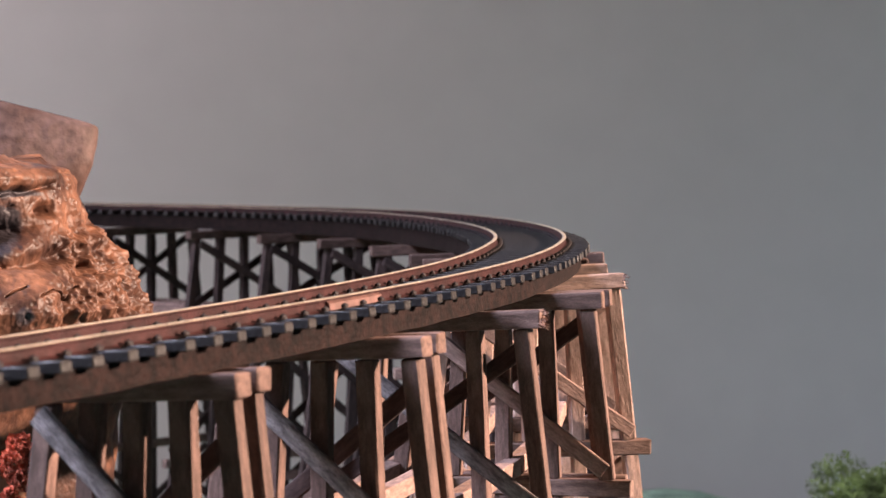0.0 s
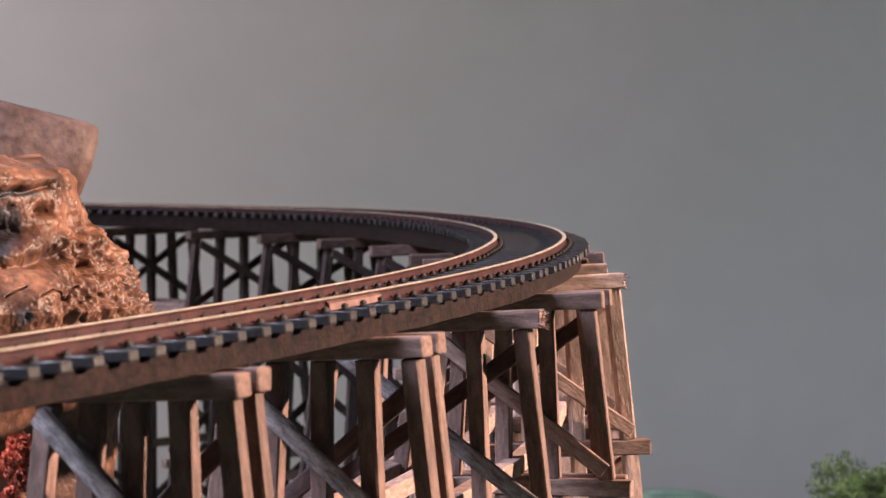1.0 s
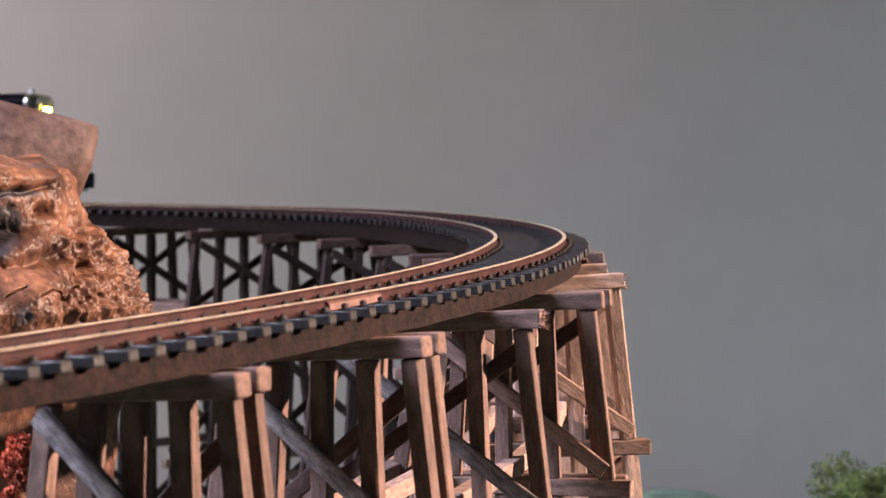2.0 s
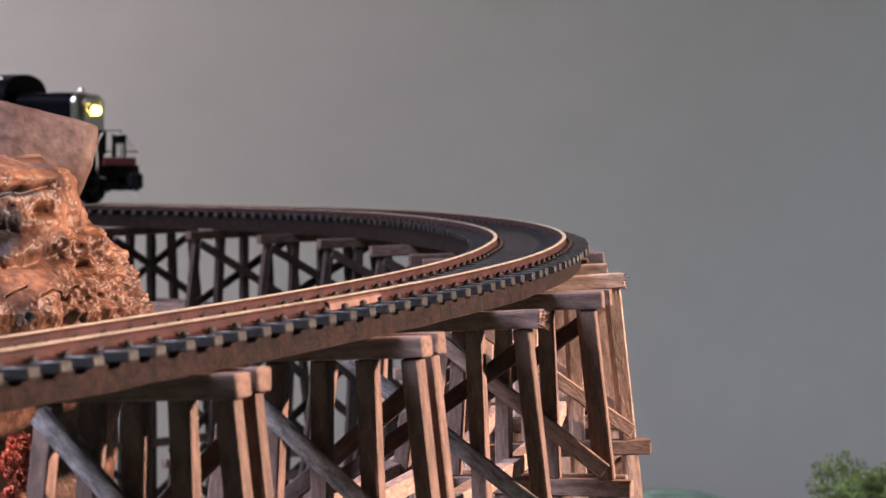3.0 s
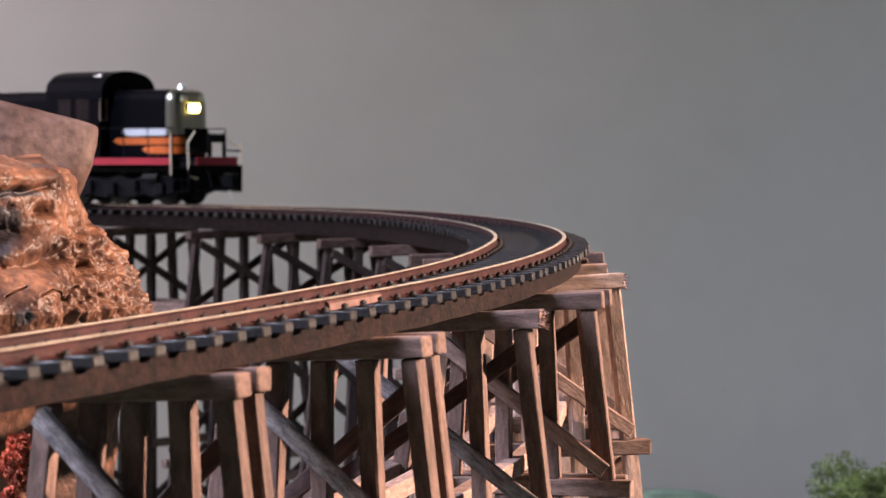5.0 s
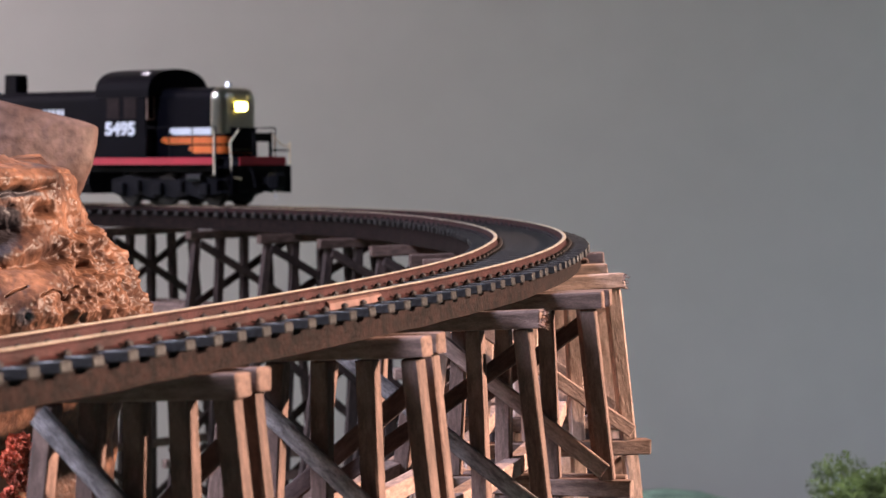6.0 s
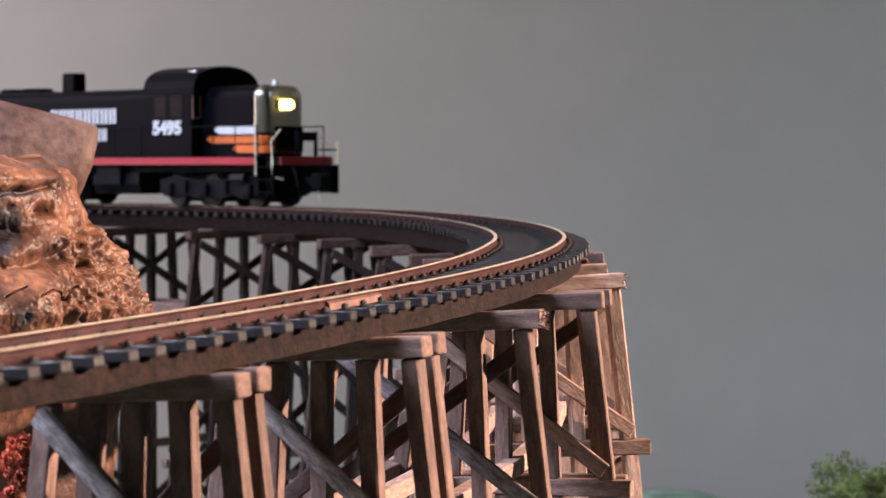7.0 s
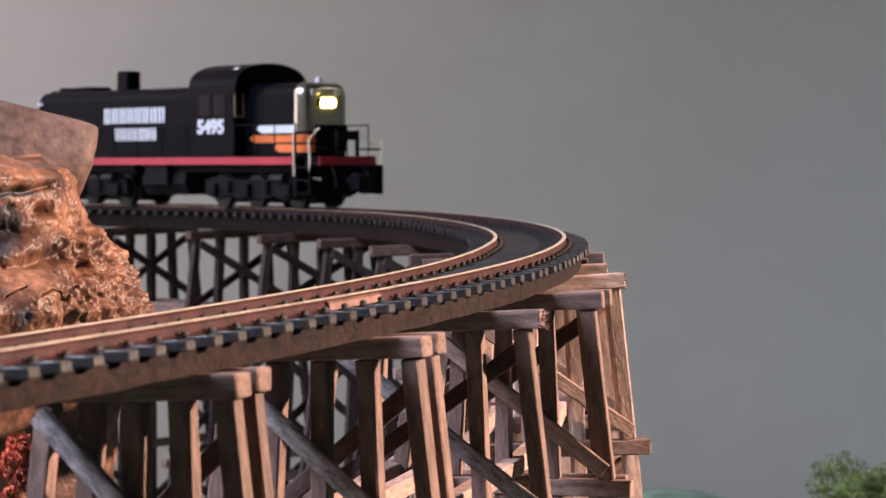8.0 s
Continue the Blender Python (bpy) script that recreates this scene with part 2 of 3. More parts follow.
def terrain():
    bm = bmesh.new()
    nx, ny = 90, 90
    x0, x1, y0, y1 = -0.96, 1.1, 0.05, 1.72
    grid = []
    for j in range(ny + 1):
        row = []
        for i in range(nx + 1):
            x, y = x0 + (x1 - x0) * i / nx, y0 + (y1 - y0) * j / ny
            z = 0.006 * noise.fractal((x * 9, y * 9, 0), 1.0, 2.0, 5)
            z += 0.052 * math.exp(-((x - 0.137) / 0.10) ** 2 - ((y - 1.42) / 0.16) ** 2)
            row.append(bm.verts.new((x, y, z)))
        grid.append(row)
    for j in range(ny):
        for i in range(nx):
            bm.faces.new((grid[j][i], grid[j][i + 1], grid[j + 1][i + 1], grid[j + 1][i]))
    r = bmesh.ops.extrude_face_region(bm, geom=bm.faces[:])
    for v in r["geom"]:
        if isinstance(v, bmesh.types.BMVert):
            v.co.z = -0.9
    bmesh.ops.recalc_face_normals(bm, faces=bm.faces)
    smooth(tagged(part("ground", bm, GRASS), "green grass-matted scenery base of the layout", "ground", kind="structure"))


terrain()


# ---- track and trestle ----
def track():
    t = thing("railway_track", "model railway track with rusty rails on dark ties", "track", at=(0, 0, 0))
    h = 0.0021
    for name, c in (("rail", 0.0086), ("rail", -0.0086)):
        w = 0.00046
        prof = [(c - w, -h * 0.09), (c - w, -h * 0.22), (c - 0.00022, -h * 0.30), (c - 0.00022, -h * 0.82), (c - 0.001, -h), (c + 0.001, -h), (c + 0.00022, -h * 0.82), (c + 0.00022, -h * 0.30), (c + w, -h * 0.22), (c + w, -h * 0.09)]
        r = part(name, sweep(prof, S0, 1.15, 0.004), RAILSIDE, t, "rusty rail with a bright worn head")
        part("rail_head", sweep([(c - w, -h * 0.09), (c - w, -h * 0.05), (c - w * 0.6, 0), (c + w * 0.6, 0), (c + w, -h * 0.05), (c + w, -h * 0.09)], S0, 1.15, 0.004), RAILTOP, r, "bright worn rail head")
    # sleepers, one mesh for all
    rng = random.Random(4)
    bm = boxed((-0.0013, -0.0148, -0.00078), (0.0013, 0.0148, 0.00078), 0.00018)
    tie_me = bpy.data.meshes.new("tie")
    bm.to_mesh(tie_me)
    bm.free()
    tie_me.materials.append(TIE)
    bs = bmesh.new()
    k = -13
    while True:
        s = -0.0006778 + k * 0.0075179 - 0.0013
        if s > 1.14:
            break
        p, th = at(s, rng.uniform(-1, 1) * 0.0002, -h - 0.00068)
        ob = new("tie", tie_me)
        ob.parent = t
        ob.matrix_basis = Matrix.Translation(p) @ Matrix.Rotation(th + rng.uniform(-1, 1) * 0.025, 4, "Z") @ Matrix.Rotation(-between(CANT, 0.7, max(s, 0)) / 0.0172, 4, "X")
        for c in (0.0086, -0.0086):
            for d in (-0.00125, 0.00125):
                q = at(s, c + d, -h + 0.0004)[0]
                bmesh.ops.create_icosphere(bs, subdivisions=1, radius=0.00078, matrix=Matrix.Translation(q) @ Matrix.Rotation(th, 4, "Z") @ Matrix.Diagonal((1.35, 0.8, 0.75, 1)))
        k += 1
    tagged(part("rail_spikes", bs, SPIKE, t, "dark moulded spike heads"), kind="stuff")
    # rail joiners on the outer and inner rail
    for c in (0.0086,):
        for d in (1,):
            prof = [(c + 0.0003 * d, -h * 0.25), (c + 0.0009 * d, -h * 0.45), (c + 0.0011 * d, -h * 0.95), (c + 0.0003 * d, -h * 0.95)]
            part("rail_joiner", sweep(prof, 0.0905, 0.112, 0.003), COPPER, t, "bare copper-coloured rail joiner")


track()

DECK_TOP, DECK_HALF = -0.0035, 0.0127


def deck_low(s):
    """The underside of the deck, set lower round the far side of the curve to fit the camera's view."""
    k = min(1.0, max(0.0, (s - 0.30) / 0.18))
    return -0.0072 - 0.0020 * k * k * (3 - 2 * k)


deck = thing("trestle_deck", "rough brown wooden deck under the track", "trestle deck")
for k in range(10):
    part("deck_section", sweep([(-DECK_HALF, deck_low), (DECK_HALF, deck_low), (DECK_HALF, DECK_TOP), (-DECK_HALF, DECK_TOP)], S0 + 0.125 * k, S0 + 0.125 * (k + 1), 0.0025, 0.00022), DECK, deck)

SILL = -0.0438


def bent(s, out, inn, rng, braced=(-1, 1), posts=(0, 1, 2, 3, 4), turn=0.0, inset=0.0026):
    """A trestle bent under the track at s, whose cap reaches out and inn to both sides."""
    top, th = at(s, 0, deck_low(s))
    th += radians(turn)
    L = Vector((math.sin(th), -math.cos(th), 0))
    F = Vector((math.cos(th), math.sin(th), 0))
    ground = 0.0
    origin = Vector((top.x, top.y, ground))
    b = thing("trestle_bent", "weathered brown timber trestle bent with raking posts", "trestle bent", group="trestle bents", at=origin)
    c = 0.0034
    slope = between(CANT, 0.7, max(s, 0)) / 0.0172
    up = Vector((0, 0, 1))
    cap_z = top.z - c / 2
    o = Vector((top.x, top.y, 0))

    def pt(lat, z, f=0.0):
        return o + L * lat + F * f + up * z

    # Cap tone carries sunlight at the curve's right end, shade elsewhere.
    timber("cap", pt(-inn, cap_z - slope * inn), pt(out, cap_z + slope * out), 0.0042, c, F, rng, b, origin, SUNLITWOOD if 0.25 < s < 0.31 else SHADEWOOD)
    zc = top.z - c
    rail = top.z - deck_low(s)
    levels = [zc, rail + SILL, rail + SILL - 0.056, rail + SILL - 0.112]
    levels = [z for z in levels if z > 0.02] + [0.0]
    rake = 0.12
    lats = [out - inset - (out + inn - 0.0066) * k / 4 for k in range(5)]
    rakes = (rake, 0.05, 0.0, -0.05, -rake)

    def lat_at(i, z):
        return lats[i] + rakes[i] * (zc - z)

    for k in range(len(levels) - 1):
        hi, lo = levels[k], levels[k + 1]
        if k:
            hi -= 0.0034
        for i in posts:
            zt = hi + (slope * lats[i] if k == 0 else 0)
            # Post tones follow where sun and shade fall along the curve.
            timber("post", pt(lat_at(i, hi), zt), pt(lat_at(i, lo), lo), 0.0031, 0.0031, F, rng, b, origin, SHADEWOOD if s < 0.25 else SUNLITWOOD if s < 0.31 else DEEPSHADEWOOD)
        if lo > 0.001:
            timber("sill", pt(lat_at(4, lo) - 0.005, lo - 0.0017), pt(lat_at(0, lo) + 0.005, lo - 0.0017), 0.0034, 0.0034, F, rng, b, origin)
        for f, (a, d) in ((-0.0031, (4, 0)), (0.0031, (0, 4))):
            if math.copysign(1, f) not in braced:
                continue
            # Far and rear braces take the near-black tone in place of real shade.
            timber("sway_brace", pt(lat_at(a, hi), hi - 0.002, f), pt(lat_at(d, lo), lo + 0.002, f), 0.0012, 0.0031, F, rng, b, origin, DEEPSHADEWOOD if s > 0.31 else DEEPSHADEWOOD if f > 0 and s < 0.25 else GREYWOOD if s < 0.18 else WOOD)
    return b


rng = random.Random(11)
BENTS = [(-0.058, 0.019, 0.020), (0.0421, 0.0195, 0.0153), (0.0504, 0.0184, 0.0153), (0.1004, 0.0221, 0.0158), (0.1081, 0.0216, 0.0158), (0.1554, 0.0242, 0.0190), (0.2022, 0.0258, 0.0155), (0.2084, 0.0262, 0.0155), (0.2536, 0.0252, 0.020),
         (0.303, 0.0195, 0.026), (0.346, 0.016, 0.026), (0.390, 0.025, 0.026), (0.438, 0.025, 0.0255), (0.511, 0.025, 0.0255), (0.578, 0.025, 0.0255), (0.640, 0.026, 0.0255), (0.701, 0.026, 0.0255), (0.765, 0.026, 0.0255), (0.826, 0.026, 0.0255), (0.885, 0.025, 0.026), (0.945, 0.025, 0.026), (1.00, 0.025, 0.026), (1.06, 0.025, 0.026), (1.12, 0.025, 0.026)]
TWINS = (0.0504, 0.1081, 0.2084)
for s, out, inn in BENTS:
    inset = {0.1554: 0.0037, 0.2022: 0.0031, 0.2084: 0.0055}.get(s, 0.0026)
    if s in TWINS:
        bent(s, out, inn, rng, (1,), (0,), inset=inset)
    else:
        bent(s, out, inn, rng, (-1,) if s in (0.0421, 0.1004, 0.2022) else (-1, 1), turn={0.2536: 22.0, 0.303: 16.0}.get(s, 0.0), inset=inset)


def splinters(s, lat, count, rg):
    """Torn fibres on the end of a cap, lying on the timber."""
    p, th = at(s, lat, deck_low(s))
    bm = bmesh.new()
    L = Vector((math.sin(th), -math.cos(th), 0))
    F = Vector((math.cos(th), math.sin(th), 0))
    for _ in range(count):
        a = p + F * rg.uniform(-0.002, 0.002) - Vector((0, 0, rg.uniform(0.0, 0.0034))) - L * 0.0004
        d = L * rg.uniform(0.0006, 0.0016) + F * rg.uniform(-0.0008, 0.0004) + Vector((0, 0, rg.uniform(-0.0009, 0.0004)))
        rod(bm, a, a + d, 0.00013, 4, 0.00004)
    return tagged(part("wood_splinters", bm, WOOD), "pale torn wood fibres on a cap end", "wood splinters")


splinters(0.1554, 0.0242, 60, random.Random(3))
splinters(0.2536, 0.0245, 16, random.Random(5))


def long_brace(a, b, lat_a, lat_b, za, zb, name="longitudinal_brace", w=0.0018, h=0.0052):
    p = at(a, 0, 0)[0]
    pa, pb = at(a, lat_a, za)[0], at(b, lat_b, zb)[0]
    n = Vector((math.sin(at((a + b) / 2)[1]), -math.cos(at((a + b) / 2)[1]), 0))
    bm, m = beam(pa, pb, w, h, n, rng)
    ob = part(name, bm, WOOD)
    ob.matrix_basis = m
    return tagged(ob, "weathered timber girt lying across the trestle bents", "timber girt", group="trestle girts")


ROW = [b for b in BENTS if b[0] not in TWINS]
for (a, oa, ia), (b, ob_, ib) in zip(ROW, ROW[1:]):
    for lat in (0.0075, -0.0085, -0.0175):
        long_brace(a, b, lat, lat, SILL + 0.0018, SILL + 0.0018, "girt", 0.0034, 0.0034)


# ---- rocks ----
def rock_noise(q, rough, seed):
    d = 0.0
    for kind, amp, fr in rough:
        v = (q.x * fr + seed, q.y * fr - seed, q.z * fr)
        if kind == "lump":
            d += amp * noise.noise(v)
        elif kind == "ridge":
            d += amp * (0.55 - 2 * abs(noise.noise(v)))
        elif kind == "split":
            c = noise.voronoi(v)[0]
            d += amp * (min(1.0, (c[1] - c[0]) * 9.0) - 0.93)
        elif kind == "cobble":
            d += amp * (0.55 - noise.voronoi(v)[0][0])
        elif kind == "pit":
            d -= amp * max(0.0, 1 - noise.voronoi(v)[0][0] / 0.30) ** 0.7
        else:
            c = noise.voronoi(v)[0]
            d += amp * (min(1.0, (c[1] - c[0]) * 3.0) - 0.8)
    return d


# carved features of the outcrop's near face: across, height over the rail tops' eye level, half-widths, depth (mm)
LOBES = ((-79.5, -3.2, 5.2, 1.7, 1.5), (-76.0, -11.5, 3.2, 5.0, 2.3), (-82.8, -12.5, 2.6, 5.2, -2.6), (-76.2, -9.4, 1.05, 1.3, -3.6),
         (-74.0, -26.0, 4.6, 4.2, 1.7), (-82.5, -27.0, 3.4, 2.6, 1.2), (-70.8, -7.0, 0.8, 0.55, -1.2), (-73.8, -1.6, 0.9, 0.6, -0.8),
         (-66.8, -19.7, 0.8, 0.7, -1.4), (-80.6, -8.2, 0.7, 0.6, -0.9), (-69.6, -22.5, 2.0, 2.4, 0.9), (-76.0, -28.6, 0.5, 0.9, -0.6))
CREASES = (((-85.0, -6.0), (-78.0, -5.2), (-75.5, -4.6), 0.55, -1.3), ((-86.0, -19.2), (-77.0, -19.0), (-70.5, -17.2), 1.25, -2.0),
           ((-79.4, -25.0), (-78.0, -23.9), (-76.6, -23.3), 0.16, -1.0), ((-74.6, -25.2), (-73.5, -24.9), (-72.6, -24.1), 0.16, -1.0),
           ((-72.4, -24.3), (-69.7, -25.7), (-68.0, -23.3), 0.16, -1.0), ((-66.0, -21.5), (-64.4, -21.2), (-62.6, -20.8), 0.18, -0.8))


def near_segment(px, pz, a, b):
    dx, dz = b[0] - a[0], b[1] - a[1]
    k = min(1.0, max(0.0, ((px - a[0]) * dx + (pz - a[1]) * dz) / (dx * dx + dz * dz)))
    return math.hypot(px - a[0] - k * dx, pz - a[1] - k * dz)


def carving(p):
    """Lobes, hollows, creases and cracks of the near face, in metres along the surface's normal."""
    px, pz = p.x * 906 + 1.3, (p.z - EYE.z) * 906
    px += 0.5 * noise.noise((px * 0.5, pz * 0.5, 2.0))
    pz += 0.5 * noise.noise((px * 0.5, pz * 0.5, 9.0))
    d = 0.0
    for cx, cz, wx, wz, amp in LOBES:
        q = ((px - cx) / wx) ** 2 + ((pz - cz) / wz) ** 2
        if q < 6:
            d += amp * math.exp(-q)
    for a, b, c, w, amp in CREASES:
        q = min(near_segment(px, pz, a, b), near_segment(px, pz, b, c)) / w
        if q < 2.5:
            d += amp * math.exp(-q * q)
    return d * 0.0014


def outcrop():
    """The craggy outcrop: an upright lump, carved in front, its lower outer flank broken and porous."""
    cx, cy, top = -0.135, 0.53, EYE.z
    pts = ((0.25, 0.070), (0.12, 0.063), (0.058, 0.0605), (0.045, 0.0680), (0.031, 0.0702), (0.025, 0.0660), (0.017, 0.0595), (0.0134, 0.0555), (0.005, 0.0535), (0.0015, 0.0515), (0.0, 0.047))
    fine = 400
    turns = [radians(-75 + 90 * i / fine) for i in range(fine)] + [radians(15 + 270 * i / 90) for i in range(90)]
    seg = len(turns)
    drops = [0.25 - 0.21 * j / 40 for j in range(40)] + [0.04 * (1 - j / 230) for j in range(231)]
    verts, faces = [], []
    for drop in drops:
        r = pts[0][1]
        for (d0, r0), (d1, r1) in zip(pts, pts[1:]):
            if d1 <= drop <= d0:
                r = r0 + (r1 - r0) * (d0 - drop) / (d0 - d1)
        for i, a in enumerate(turns):
            ca, sa = math.cos(a), math.sin(a)
            # Unseen left side stretched sixfold, added to block side light from the back bents.
            p = Vector((cx + 0.0215 + ca * (r - 0.0215) * (1 if ca > 0 else 6.0), cy + sa * r * 0.85, top - drop))
            n = Vector((ca, sa, 0.25)).normalized()
            if i > fine or drop > 0.05:
                d = rock_noise(p, (("lump", 0.0060, 40), ("lump", 0.0006, 120)), 3.0)
            else:
                flank = min(1.0, max(0.06, (p.x + 0.0845) / 0.006)) * min(1.0, max(0.3, drop / 0.014))
                d = rock_noise(p, (("lump", 0.0030, 40), ("lump", 0.0008, 130), ("cobble", 0.0009, 120)), 3.0) + carving(p)
                d += rock_noise(p, (("cobble", 0.0030, 200), ("lump", 0.0016, 150), ("cobble", 0.0013, 420), ("lump", 0.0008, 560), ("cobble", 0.0005, 950)), 5.0) * flank - 0.0012 * flank
                d += rock_noise(p, (("lump", 0.00022, 420), ("pit", 0.0005, 330), ("lump", 0.00012, 1300)), 7.0)
            verts.append(p + n * d)
    for k in (0.9, 0.72, 0.5, 0.25):
        for a in turns:
            p = Vector((cx + 0.0215 + math.cos(a) * 0.0255 * k * (1 if math.cos(a) > 0 else 6.0), cy + math.sin(a) * 0.047 * 0.85 * k, top + 0.001))
            p.z += rock_noise(p, (("lump", 0.003, 60), ("crack", 0.001, 150)), 3.0)
            verts.append(p)
    rows = len(verts) // seg
    for j in range(rows - 1):
        for i in range(seg):
            k = (i + 1) % seg
            faces.append((j * seg + i, j * seg + k, (j + 1) * seg + k, (j + 1) * seg + i))
    faces.append(tuple(range(seg))[::-1])
    faces.append(tuple(range((rows - 1) * seg, rows * seg)))
    me = bpy.data.meshes.new("rock_outcrop")
    me.from_pydata(verts, [], faces)
    me.materials.append(ROCK)
    smooth(tagged(new("rock_outcrop", me), "craggy glossy orange-brown rock outcrop beside the track", "rock"))


outcrop()

# flat sides of the boulder: the way they face and how far they stand from its middle
FACETS = (((0.24, 0.03, 0.97), 0.0213), ((0.97, 0.30, 0.05), 0.0706), ((0.88, 0.25, -0.40), 0.0676), ((0.45, -0.80, 0.40), 0.0800), ((0.30, -0.86, -0.40), 0.0790), ((0.10, -0.90, 0.42), 0.0640),
          ((-0.30, -0.95, 0.10), 0.0750), ((-1.0, 0.0, 0.0), 0.0800), ((0.0, 1.0, 0.1), 0.0400), ((0.0, 0.0, -1.0), 0.0200), ((0.62, -0.74, 0.24), 0.1060))


def boulder():
    """A smooth slab-sided boulder with worn edges, its top falling to one side."""
    bm = bmesh.new()
    bmesh.ops.create_icosphere(bm, subdivisions=7, radius=1)
    c = Vector((-0.171, 0.62, EYE.z + 0.0075))
    sides = [(Vector(n).normalized(), h) for n, h in FACETS]
    for v in bm.verts:
        q = Vector((v.co.x, v.co.y, v.co.z * 0.4)).normalized()
        p = q * sum(max(0.0, q.dot(n)) ** 44 / h ** 44 for n, h in sides) ** (-1 / 44)
        p += q * rock_noise(c + p, (("lump", 0.0015, 30), ("lump", 0.0008, 80), ("ridge", 0.0003, 120), ("lump", 0.00016, 420)), 8.0)
        v.co = c + p
    smooth(tagged(part("boulder", bm, BOULDER), "large smooth reddish-brown boulder on the rock outcrop", "rock"))


boulder()


# ---- foliage ----
def bush(name, centre, size, count, leaf, material, label, category, seed, trunk=True):
    rg = random.Random(seed)
    root = thing(name, label, category, at=centre)
    if trunk:
        bm = bmesh.new()
        rod(bm, (0, 0, -0.004), (0.001, 0, size[2] * 0.55), 0.004, 8, 0.002)
        for _ in range(9):
            z = size[2] * rg.uniform(0.25, 0.6)
            a = rg.uniform(0, 6.28)
            rod(bm, (0, 0, z), (math.cos(a) * size[0] * 0.6, math.sin(a) * size[1] * 0.6, z + size[2] * rg.uniform(0.1, 0.35)), 0.0016, 5, 0.0005)
        part("trunk", bm, TRUNK, root)
    bm = bmesh.new()
    clumps = []
    for _ in range(44):
        a, h = rg.uniform(0, 6.28), rg.random()
        rr = math.sqrt(rg.random()) * (0.35 + 0.65 * math.sin(math.pi * min(1, 0.18 + h * 0.8)))
        clumps.append((Vector((math.cos(a) * rr * size[0], math.sin(a) * rr * size[1], size[2] * (0.2 + 0.8 * h))), rg.uniform(0.24, 0.42)))
    for _ in range(count):
        c, r = rg.choice(clumps)
        d = Vector((rg.gauss(0, 1), rg.gauss(0, 1), rg.gauss(0, 1))).normalized() * r * size[0] * rg.uniform(0.5, 1.1)
        p = c + d
        x = Vector((rg.gauss(0, 1), rg.gauss(0, 1), rg.gauss(0, 1))).normalized()
        y = x.cross(Vector((rg.gauss(0, 1), rg.gauss(0, 1), rg.gauss(0, 1)))).normalized()
        l = leaf * rg.uniform(0.6, 1.4)
        vs = [bm.verts.new(p + x * l), bm.verts.new(p + y * l * 0.6 + x.cross(y) * l * 0.25), bm.verts.new(p - x * l), bm.verts.new(p - y * l * 0.6 + x.cross(y) * l * 0.25)]
        bm.faces.new(vs)
    part("crown", bm, material, root)
    return root


bush("tree", (0.184, 1.02, 0.0), (0.033, 0.03, 0.110), 60000, 0.0009, LEAF, "small bushy green model tree on the scenery base", "tree", 5)
bush("tree", (0.170, 1.05, 0.0), (0.026, 0.022, 0.092), 36000, 0.0009, LEAF, "small bushy green model tree on the scenery base", "tree", 9)
bush("shrub", (-0.0832, 0.4615, 0.180), (0.0036, 0.0036, 0.0165), 4600, 0.0005, REDLEAF, "red autumn-coloured model shrub against the rock", "shrub", 6, False)
bush("shrub", (-0.0652, 0.503, 0.1995), (0.0017, 0.002, 0.0060), 900, 0.0004, REDLEAF, "small red sprig growing from the rock flank", "shrub", 8, False)


# ---- locomotive ----
MM = 0.001


def plate(outline, depth, axis="y"):
    """A prism: outline of (x, z) in mm drawn from y=-depth to y=+depth (mm)."""
    bm = bmesh.new()
    a = [bm.verts.new((x * MM, -depth * MM, z * MM)) for x, z in outline]
    b = [bm.verts.new((x * MM, depth * MM, z * MM)) for x, z in outline]
    n = len(outline)
    bm.faces.new(a)
    bm.faces.new(b[::-1])
    for i in range(n):
        bm.faces.new((a[i], b[i], b[(i + 1) % n], a[(i + 1) % n]))
    bmesh.ops.recalc_face_normals(bm, faces=bm.faces)
    return bm


def hull(section, x0, x1, ends=0.0):
    """A body of the section (y, z) in mm drawn from x0 to x1 (mm), its ends rounded by that much."""
    bm = bmesh.new()
    rows = []
    cz = sum(z for _, z in section) / len(section)
    stations = [(x0, 1 - 0.12 if ends else 1)] + ([(x0 + ends * 0.3, 0.96), (x0 + ends, 1.0), (x1 - ends, 1.0), (x1 - ends * 0.3, 0.96)] if ends else []) + [(x1, 1 - 0.12 if ends else 1)]
    zmin = min(z for _, z in section)
    for x, k in stations:
        rows.append([bm.verts.new((x * MM, y * k * MM, (zmin + (z - zmin) * (1 - (1 - k) * 0.6)) * MM)) for y, z in section])
    n = len(section)
    for a, b in zip(rows, rows[1:]):
        for i in range(n):
            bm.faces.new((a[i], a[(i + 1) % n], b[(i + 1) % n], b[i]))
    bm.faces.new(rows[0][::-1])
    bm.faces.new(rows[-1])
    bmesh.ops.recalc_face_normals(bm, faces=bm.faces)
    return bm


def arch(half, z0, z1, r, n=6):
    """A section with rounded upper corners."""
    pts = [(-half, z0), (half, z0)]
    for k in range(n + 1):
        a = math.pi / 2 * k / n
        pts.append((half - r + r * math.cos(a), z1 - r + r * math.sin(a)))
    for k in range(n + 1):
        a = math.pi / 2 * (1 + k / n)
        pts.append((-half + r + r * math.cos(a), z1 - r + r * math.sin(a)))
    return pts


